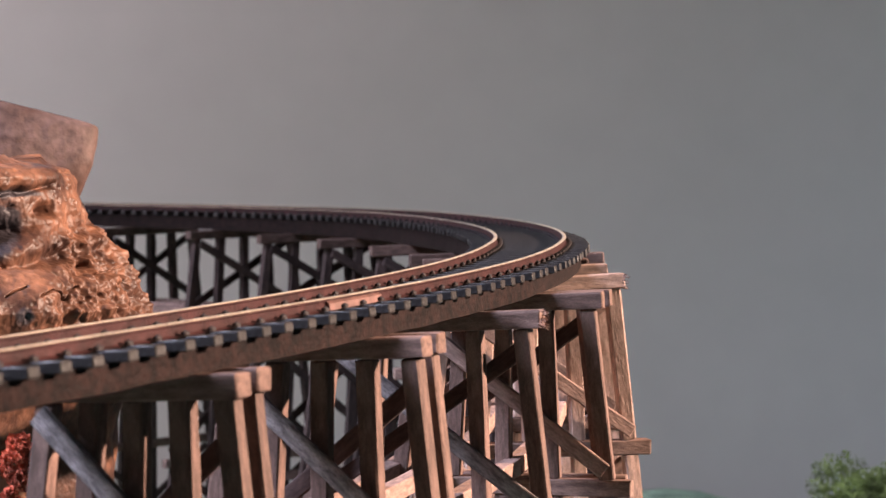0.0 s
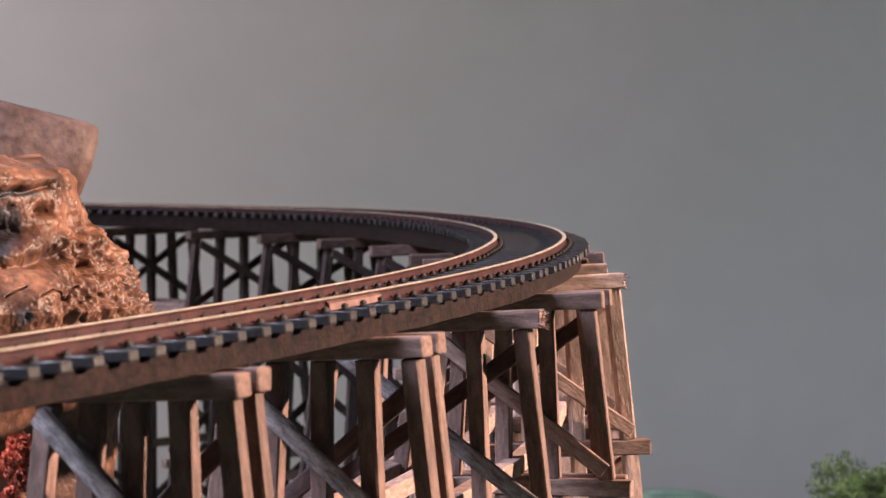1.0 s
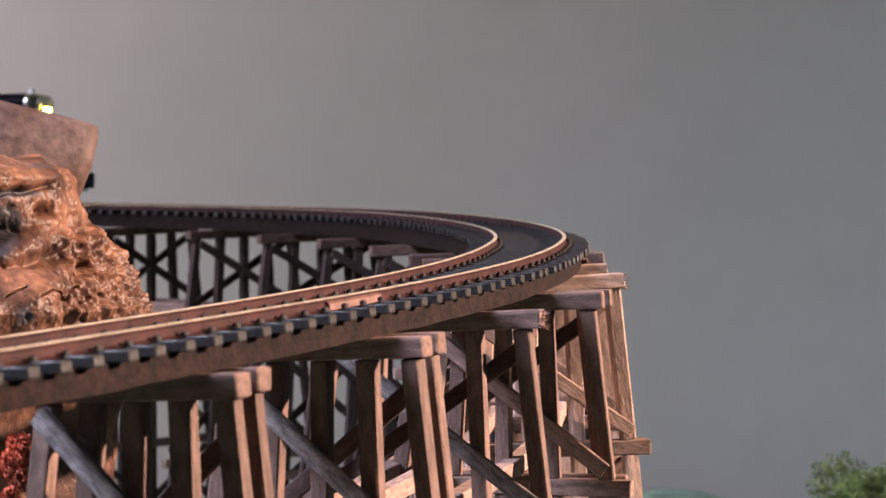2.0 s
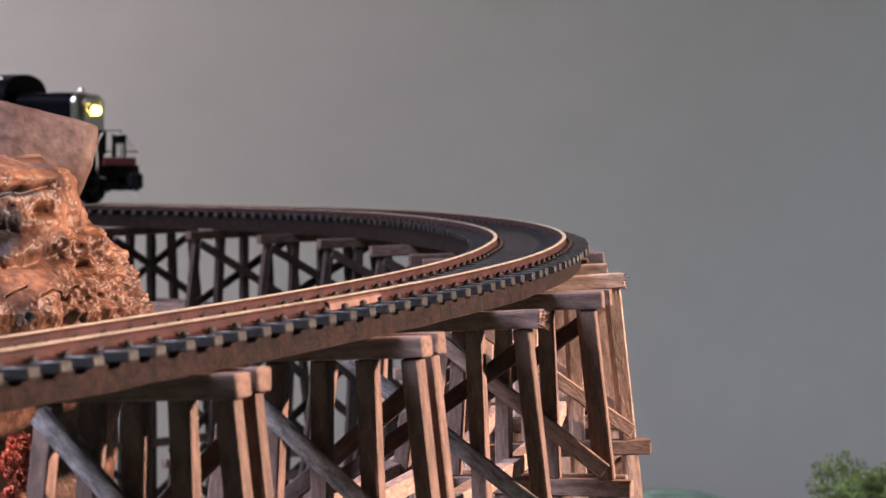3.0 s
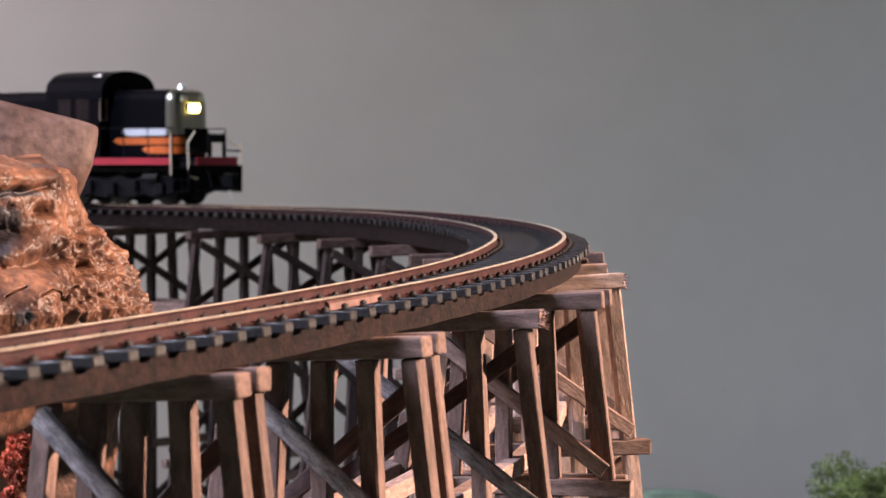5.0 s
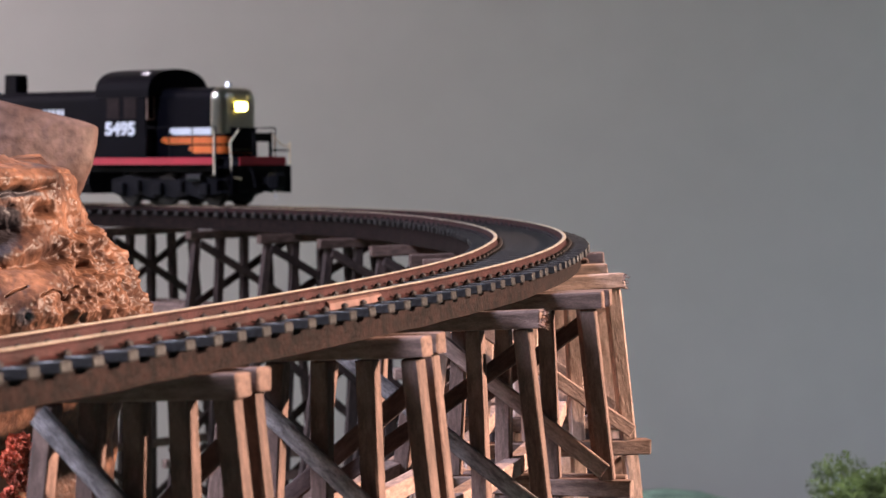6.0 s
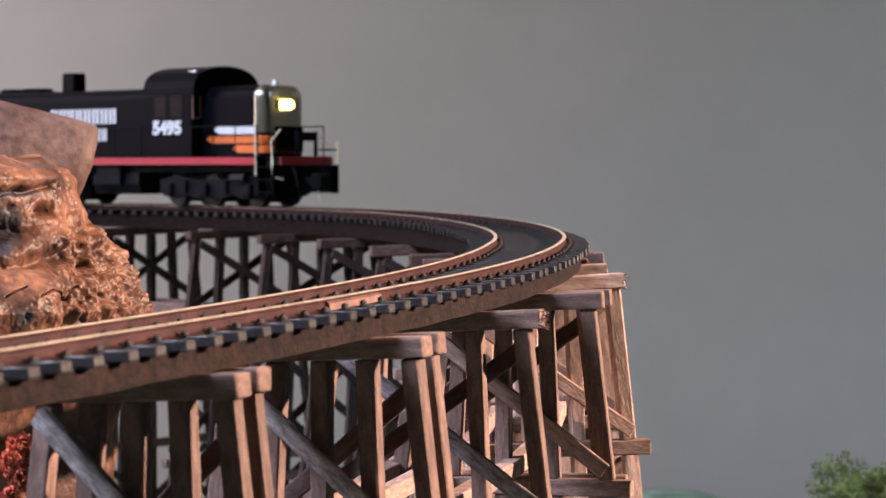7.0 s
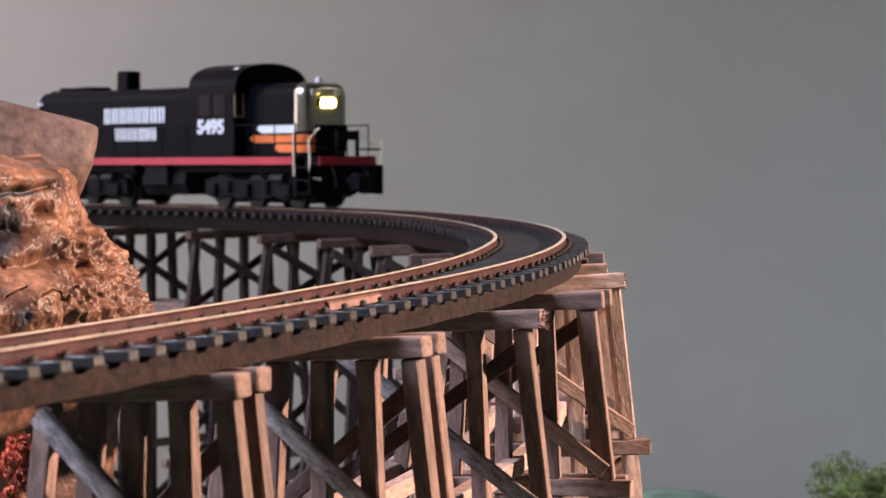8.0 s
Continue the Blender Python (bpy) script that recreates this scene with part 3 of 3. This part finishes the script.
def rounded_nose(z0, z1, r, x0, x1, fall=0.55):
    """A hood end whose upright edges are rounded in plan, its top edge by the fall."""
    bm = bmesh.new()
    big, rows = 4.2, []
    for k in range(-1, 9):
        a = math.pi / 2 * max(k, 0) / 8
        x = x0 if k < 0 else x1 - big + big * math.sin(a)
        inset = big * (1 - math.cos(a))
        rows.append([bm.verts.new((x * MM, y * MM, z * MM)) for y, z in arch(10.7 - inset, z0, z1 - inset * fall, r)])
    n = len(rows[0])
    for a, b in zip(rows, rows[1:]):
        for i in range(n):
            bm.faces.new((a[i], a[(i + 1) % n], b[(i + 1) % n], b[i]))
    bm.faces.new(rows[0][::-1])
    bm.faces.new(rows[-1])
    bmesh.ops.recalc_face_normals(bm, faces=bm.faces)
    return bm


WHEELSETS = []


def locomotive():
    """x forward, right side at -y, z from the rail tops; origin over the middle between the trucks."""
    lo = thing("diesel_locomotive", "black model diesel locomotive with red stripe and silver-orange nose", "locomotive")
    F = 99.0
    X = lambda d: F - d          # d: mm behind the front coupler
    part("underframe", boxed((X(197.8) * MM, -0.0126, 0.0125), (X(9.2) * MM, 0.0126, 0.0164)), UNDER, lo)
    part("walkway", boxed((X(190) * MM, -0.0168, 0.0174), (X(17.5) * MM, 0.0168, 0.0180), 0.0002), BLACK, lo)
    for d0, d1 in ((17.4, 9.1), (197.9, 190.1)):
        part("end_platform", boxed((X(d0) * MM, -0.0128, 0.0166), (X(d1) * MM, 0.0128, 0.0180), 0.0002), BLACK, lo)
    for y in (-0.0168, 0.0168):
        part("sill_stripe", boxed((X(196) * MM, y - 0.0002, 0.0152), (X(18) * MM, y + 0.0002, 0.0178)), RED, lo, "red sill stripe")
    part("sill", boxed((X(190) * MM, -0.0166, 0.0150), (X(17.5) * MM, 0.0166, 0.0173)), BLACK, lo)
    hood_sec = arch(10.6, 18.0, 43.8, 4.2)
    smooth_ends = 3.0
    part("long_hood", hull(hood_sec, X(189), X(76), smooth_ends), BLACK, lo)
    sh = part("short_hood", hull(hood_sec, X(54), X(24.5)), BLACK, lo)
    # silver nose with rounded edges
    part("nose", rounded_nose(26.7, 43.9, 4.6, X(24.5), X(19.9)), CHROME, lo, "bright silver nose")
    part("nose_core", rounded_nose(18.0, 26.7, 0.3, X(24.5), X(20.0), 0.0), BLACK, lo)
    for z0, z1 in ((22.9, 25.7), (19.4, 22.2)):
        part("nose_band", rounded_nose(z0, z1, 0.3, X(24.5), X(19.8), 0.0), ORANGE, lo, "orange nose band")
    # side stripes, tapering towards the cab
    for y in (-10.75, 10.75):
        sg = 1 if y > 0 else -1
        for nm, x0, x1, z0, z1, mt in (("silver_stripe", 24.5, 46, 26.2, 28.9, WHITE), ("orange_stripe", 24.5, 50, 22.9, 25.5, ORANGE), ("orange_stripe", 24.5, 36, 19.4, 22.3, ORANGE)):
            bm = plate([(X(x0), z0), (X(x1 - 3), z0), (X(x1), (z0 + z1) / 2), (X(x1 - 1.5), z1), (X(x0), z1)], 0.12)
            for v in bm.verts:
                v.co.y += y * MM
            part(nm, bm, mt, lo)
    # cab with arched roof
    roof = [(-16.4, 40.5)] + [(16.4 * math.sin(a), 40.5 + 10.9 * math.cos(a) ** 0.62) for a in [(-1.45 + 2.9 * k / 16) for k in range(17)]] + [(16.4, 40.5)]
    part("cab", hull(arch(16.0, 18.0, 41.5, 0.6), X(77), X(53)), BLACK, lo)
    part("cab_roof", hull(roof, X(79), X(51)), BLACK, lo)
    for y in (-16.05, 16.05):
        for x0 in (57.5, 66.5):
            w = part("cab_window", boxed((X(x0 + 6.5) * MM, (y - 0.15) * MM, 0.0325), (X(x0) * MM, (y + 0.15) * MM, 0.0405), 0.0001), GLASS, lo, "dark cab side window")
    for y in (-13.4, 13.4):
        part("cab_front_window", boxed((X(53.1) * MM, (y - 1.7) * MM, 0.0325), (X(52.7) * MM, (y + 1.7) * MM, 0.0405)), GLASS, lo, "narrow cab front window")
        fr = bmesh.new()
        for y0, y1, z0, z1 in ((-2.1, -1.6, 0.0320, 0.0410), (1.6, 2.1, 0.0320, 0.0410), (-1.6, 1.6, 0.0320, 0.0325), (-1.6, 1.6, 0.0405, 0.0410)):
            box(fr, (X(52.9) * MM, (y + y0) * MM, z0), (X(52.4) * MM, (y + y1) * MM, z1))
        part("window_frame", fr, TANPAINT, lo, "tan window frame")
        part("cab_door", boxed((X(53.1) * MM, (y - 2.0) * MM, 0.0198), (X(52.8) * MM, (y + 2.0) * MM, 0.0318)), UNDER, lo)
    # exhaust stack and roof details
    bm = bmesh.new()
    box(bm, (X(144) * MM, -0.0032, 0.0430), (X(136.5) * MM, 0.0032, 0.0512), 0.0006)
    part("exhaust_stack", bm, BLACK, lo, "tall square black exhaust stack")
    bm = bmesh.new()
    for d in (163, 178):
        rod(bm, (X(d) * MM, 0, 0.0435), (X(d) * MM, 0, 0.0456), 0.0058, 20)
    part("roof_fan", bm, UNDER, lo)
    part("roof_hatch", boxed((X(186) * MM, -0.006, 0.0435), (X(156) * MM, 0.006, 0.0445), 0.0003), BLACK, lo)
    for y in (-7.2, 7.2):
        part("rear_number_board", boxed((X(189.4) * MM, (y - 1.8) * MM, 0.0395), (X(188.4) * MM, (y + 1.8) * MM, 0.0420)), WHITE, lo)
    for y in (-10.5, 10.5):
        part("marker_light", boxed((X(188.2) * MM, (y - 0.45) * MM, 0.0386), (X(184.6) * MM, (y + 0.45) * MM, 0.0398), 0.0002), WHITE, lo, "small pale marker light")
    # twin headlight on the nose
    bm = bmesh.new()
    box(bm, (X(21.5) * MM, -0.0052, 0.0344), (X(19.4) * MM, 0.0052, 0.0390), 0.0012)
    hd = part("headlight_housing", bm, UNDER, lo)
    for y in (-1.6, 1.6):
        bm = bmesh.new()
        rod(bm, (X(19.8) * MM, y * MM, 0.0367), (X(18.9) * MM, y * MM, 0.0367), 0.0017, 16)
        part("headlight", bm, LAMPGLOW, lo, "lit yellow headlight")
    for y in (-5.2, 5.2):
        part("number_board", boxed((X(22.5) * MM, (y - 2) * MM, 0.0392), (X(19.7) * MM, (y + 2) * MM, 0.0414), 0.0003), SILVER, lo)
    bm = bmesh.new()
    rod(bm, (X(27) * MM, 0.002, 0.0437), (X(27) * MM, 0.002, 0.0460), 0.0017, 12, 0.0009)
    part("bell", bm, SILVER, lo, "small silver bell on the hood")
    bm = bmesh.new()
    for y in (-0.011, -0.0085):
        rod(bm, (X(60) * MM, y, 0.0490), (X(55) * MM, y, 0.0490), 0.0005, 8, 0.0011)
    part("horn", bm, SILVER, lo)
    # lettering: word bars and the road number on both sides
    for y in (-10.95, 10.95):
        for row, (n, z0, z1, d0, d1) in enumerate(((8, 30.8, 36.6, 101.5, 142.0), (7, 24.2, 29.4, 107.0, 135.0))):
            step = (d1 - d0) / n
            for k in range(n):
                a, w = d0 + k * step, step * 0.80
                bm = bmesh.new()
                for p0, p1 in ((a, a + w * 0.42), (a + w * 0.60, a + w)):
                    box(bm, (X(p1) * MM, (y - 0.08) * MM, z0 * MM), (X(p0) * MM, (y + 0.08) * MM, z1 * MM))
                part("letter_bar", bm, WHITE, lo)
    for y, turn in ((-16.15, 0), (16.15, 180)):
        cu = bpy.data.curves.new("road_number", "FONT")
        cu.body, cu.size, cu.extrude = "5495", 0.0066, 0.00006
        cu.align_x, cu.align_y = "CENTER", "CENTER"
        cu.offset = 0.00034
        tmp = new("tmp", cu)
        dg = bpy.context.evaluated_depsgraph_get()
        me = bpy.data.meshes.new_from_object(tmp.evaluated_get(dg))
        bpy.data.objects.remove(tmp)
        me.materials.clear()
        me.materials.append(WHITE)
        ob = new("road_number", me)
        ob.parent = lo
        ob.matrix_basis = pose(X(66) * MM, y * MM, 0.0285, 90, 0, turn) @ Matrix.Diagonal((1.22, 1, 1, 1))
        ob["label"] = "white road number"
    # end platforms, pilots, couplers, steps and rails
    for sg, xe in ((1, 9.0), (-1, 198.0)):
        x = X(xe) * MM
        part("pilot", boxed((min(x, x - sg * 0.0022), -0.0128, 0.0052), (max(x, x - sg * 0.0022), 0.0128, 0.0152), 0.0003), UNDER, lo)
        part("pilot_stripe", boxed((min(x, x + sg * 0.0004), -0.0128, 0.0150), (max(x, x + sg * 0.0004), 0.0128, 0.0181)), RED, lo, "red end sill")
        bm = bmesh.new()
        box(bm, (min(x, x + sg * 0.0060), -0.0018, 0.0078), (max(x, x + sg * 0.0060), 0.0018, 0.0106), 0.0003)
        box(bm, (min(x + sg * 0.0048, x + sg * 0.0092), -0.0034, 0.0058), (max(x + sg * 0.0048, x + sg * 0.0092), 0.0034, 0.0122), 0.0009)
        box(bm, (min(x + sg * 0.0086, x + sg * 0.0104), -0.0036, 0.0064), (max(x + sg * 0.0086, x + sg * 0.0104), -0.0010, 0.0116), 0.0005)
        part("coupler", bm, UNDER, lo)
        bm = bmesh.new()
        rod(bm, (x + sg * 0.0066, -0.0006, 0.0062), (x + sg * 0.0068, -0.0006, 0.0040), 0.0004, 6)
        rod(bm, (x + sg * 0.0068, -0.0006, 0.0040), (x + sg * 0.0092, -0.0026, 0.0026), 0.0004, 6)
        part("coupler_pin", bm, SILVER, lo, "bright metal coupler pin")
        for y in (-1, 1):
            bm = bmesh.new()
            rod(bm, (x, y * 0.0072, 0.0142), (x + sg * 0.0024, y * 0.0074, 0.0118), 0.0006, 6)
            rod(bm, (x + sg * 0.0024, y * 0.0074, 0.0118), (x + sg * 0.0030, y * 0.0070, 0.0070), 0.0005, 6)
            part("brake_hose", bm, UNDER, lo)
            bm = bmesh.new()
            for z in (0.005, 0.0095, 0.0140):
                box(bm, (x - sg * 0.0040 - 0.0036, y * 0.0146 - 0.0018, z), (x - sg * 0.0040 + 0.0036, y * 0.0146 + 0.0018, z + 0.0006))
            box(bm, (x - sg * 0.0078 - 0.0003, y * 0.0146 - 0.0018, 0.0048), (x - sg * 0.0078 + 0.0003, y * 0.0146 + 0.0018, 0.0166))
            box(bm, (x - sg * 0.0004 - 0.0003, y * 0.0146 - 0.0018, 0.0048), (x - sg * 0.0004 + 0.0003, y * 0.0146 + 0.0018, 0.0150))
            part("end_steps", bm, BLACK, lo)
            # pale grab rails at both sides of the steps, the outer one cranked in at its head and foot
            bm = bmesh.new()
            rod(bm, (x - sg * 0.0085, y * 0.0168, 0.0112), (x - sg * 0.0085, y * 0.0168, 0.0268), 0.00036, 6)
            part("grab_rail", bm, CREAM, lo, "pale grab rail")
            bm = bmesh.new()
            knees = ((x + sg * 0.0006, y * 0.0120, 0.0100), (x - sg * 0.0006, y * 0.0160, 0.0108), (x - sg * 0.0008, y * 0.0164, 0.0235), (x - sg * 0.0008, y * 0.0118, 0.0278))
            for p, q in zip(knees, knees[1:]) if y < 0 else ((knees[1], knees[2]),):
                rod(bm, p, q, 0.00036, 6)
            part("grab_rail", bm, CREAM, lo, "pale cranked grab rail")
            bm = bmesh.new()
            rod(bm, (x, y * 0.0048, 0.0180), (x, y * 0.0048, 0.0272), 0.0005, 6)
            rod(bm, (x, y * 0.0048, 0.0205), (x, y * 0.0150, 0.0205), 0.00030, 6)
            part("end_railing", bm, UNDER, lo)
            if y < 0:
                continue
            bm = bmesh.new()
            sag = [(x + sg * 0.0004, y * (0.0048 + 0.0104 * k / 5), 0.0268 - 0.0048 * k / 5 - 0.0016 * math.sin(math.pi * k / 5)) for k in range(6)]
            for p, q in zip(sag, sag[1:]):
                rod(bm, p, q, 0.00022, 5)
            part("safety_chain", bm, CREAM, lo, "thin pale safety chain")
        bm = bmesh.new()
        box(bm, (min(x, x + sg * 0.0007), -0.0046, 0.0236), (max(x, x + sg * 0.0007), 0.0046, 0.0268))
        for y in (-0.0042, 0.0036):
            box(bm, (min(x, x + sg * 0.0007), y, 0.0182), (max(x, x + sg * 0.0007), y + 0.0006, 0.0236))
        part("drop_step", bm, UNDER, lo)
    for y in (-1, 1):
        for x0, x1 in ((188, 80), (52, 17)):
            bm = bmesh.new()
            n = 7 if x0 > 100 else 3
            for k in range(n + 1):
                xx = X(x0 + (x1 - x0) * k / n) * MM
                rod(bm, (xx, y * 0.0164, 0.0180), (xx, y * 0.0164, 0.0290), 0.00024, 5)
            rod(bm, (X(x0) * MM, y * 0.0164, 0.0290), (X(x1) * MM, y * 0.0164, 0.0290), 0.00024, 5)
            part("handrail", bm, UNDER, lo)
    bm = boxed((X(20.4) * MM, -0.0052, 0.0196), (X(19.5) * MM, 0.0086, 0.0290))
    part("nose_panel", bm, BLACK, lo)
    for c in (-52.0, 52.0):
        part("truck_core", boxed(((c - 28) * MM, -0.0064, 0.0016), ((c + 28) * MM, 0.0064, 0.0125), 0.0008), UNDER, lo)
    # fuel tank and side boxes
    part("fuel_tank", hull([(-12.5, 13), (-13, 8), (-11, 4.2), (11, 4.2), (13, 9), (12.5, 13)], X(113), X(86)), UNDER, lo)
    for y in (-1, 1):
        part("battery_box", boxed((X(108) * MM, y * 0.0138 - 0.0016, 0.0075), (X(94) * MM, y * 0.0138 + 0.0016, 0.0158), 0.0004), UNDER, lo)
        bm = bmesh.new()
        rod(bm, (X(130) * MM, y * 0.0135, 0.0140), (X(114) * MM, y * 0.0135, 0.0140), 0.0021, 12)
        part("air_tank", bm, UNDER, lo)
    # trucks
    for c in (-52.0, 52.0):
        for y in (-1, 1):
            prof = [(c - 27, 9.6), (c - 27, 4.6), (c - 20, 2.6), (c - 13, 4.2), (c - 6, 2.8), (c, 3.6), (c + 6, 2.8), (c + 13, 4.2), (c + 20, 2.6), (c + 27, 4.6), (c + 27, 9.6), (c + 18, 11.4), (c + 8, 9.8), (c - 8, 9.8), (c - 18, 11.4)]
            bm = plate(prof, 0.9)
            for v in bm.verts:
                v.co.y += y * 0.0118
            fr = part("truck_frame", bm, UNDER, lo)
            for d in (-21.5, -2.0, 21.5):
                bm = bmesh.new()
                box(bm, ((c + d - 2.3) * MM, y * 0.0134 - 0.0012, 0.0036), ((c + d + 2.3) * MM, y * 0.0134 + 0.0012, 0.0086), 0.0006)
                part("journal_box", bm, UNDER, fr)
            for d in (-12, 10):
                bm = bmesh.new()
                for k in range(5):
                    rod(bm, ((c + d) * MM, y * 0.0136, 0.0052 + k * 0.0009), ((c + d) * MM, y * 0.0136, 0.0057 + k * 0.0009), 0.0013, 10)
                part("truck_spring", bm, UNDER, fr)
        bm = bmesh.new()
        rod(bm, ((c + 15) * MM, -0.0150, 0.0105), ((c + 22) * MM, -0.0150, 0.0105), 0.0014, 10)
        part("brake_cylinder", bm, WHEELM, lo)
        for d in (-21.5, -2.0, 21.5):
            bm = bmesh.new()
            for y in (-1, 1):
                rod(bm, (0, y * 0.0070, 0), (0, y * 0.0086, 0), 0.0058, 28)
                rod(bm, (0, y * 0.0066, 0), (0, y * 0.0070, 0), 0.0064, 28)
            rod(bm, (0, -0.0098, 0), (0, 0.0098, 0), 0.0011, 8)
            w = part("wheelset", bm, WHEELM, lo, "dark metal wheelset")
            WHEELSETS.append((w, (c + d) * MM))
    return lo


loco = locomotive()
# Enlarged past 1:87 so its size fits the camera's view.
LOCO_SCALE = 1.10
loco.scale = (LOCO_SCALE,) * 3

# place of the locomotive's middle along the track: (seconds, metres)
RUN = [(0.0, 0.9745), (1.7, 0.9283), (2.8, 0.8978), (4.5, 0.8460), (6.0, 0.7975), (8.0, 0.7301)]


def loco_pose(s):
    a, b = at(s - 0.057)[0], at(s + 0.057)[0]
    m = (a + b) / 2
    d = a - b
    return Matrix.Translation(m) @ Matrix.Rotation(math.atan2(d.y, d.x), 4, "Z") @ Matrix.Rotation(-math.atan2(d.z, math.hypot(d.x, d.y)), 4, "Y")


def run_at(t):
    for (t0, s0), (t1, s1) in zip(RUN, RUN[1:]):
        if t <= t1:
            return s0 + (s1 - s0) * (t - t0) / (t1 - t0)
    return RUN[-1][1]


def motions():
    walk(loco, [(0.5 * k, loco_pose(run_at(0.5 * k))) for k in range(17)])
    for w, x in WHEELSETS:
        rows = []
        for k in range(33):
            gone = RUN[0][1] - run_at(0.25 * k)
            rows.append((0.25 * k, Matrix.Translation((x, 0, 0.0058)) @ Matrix.Rotation(gone / (0.0058 * LOCO_SCALE), 4, "Y")))
        walk(w, rows)


motions()
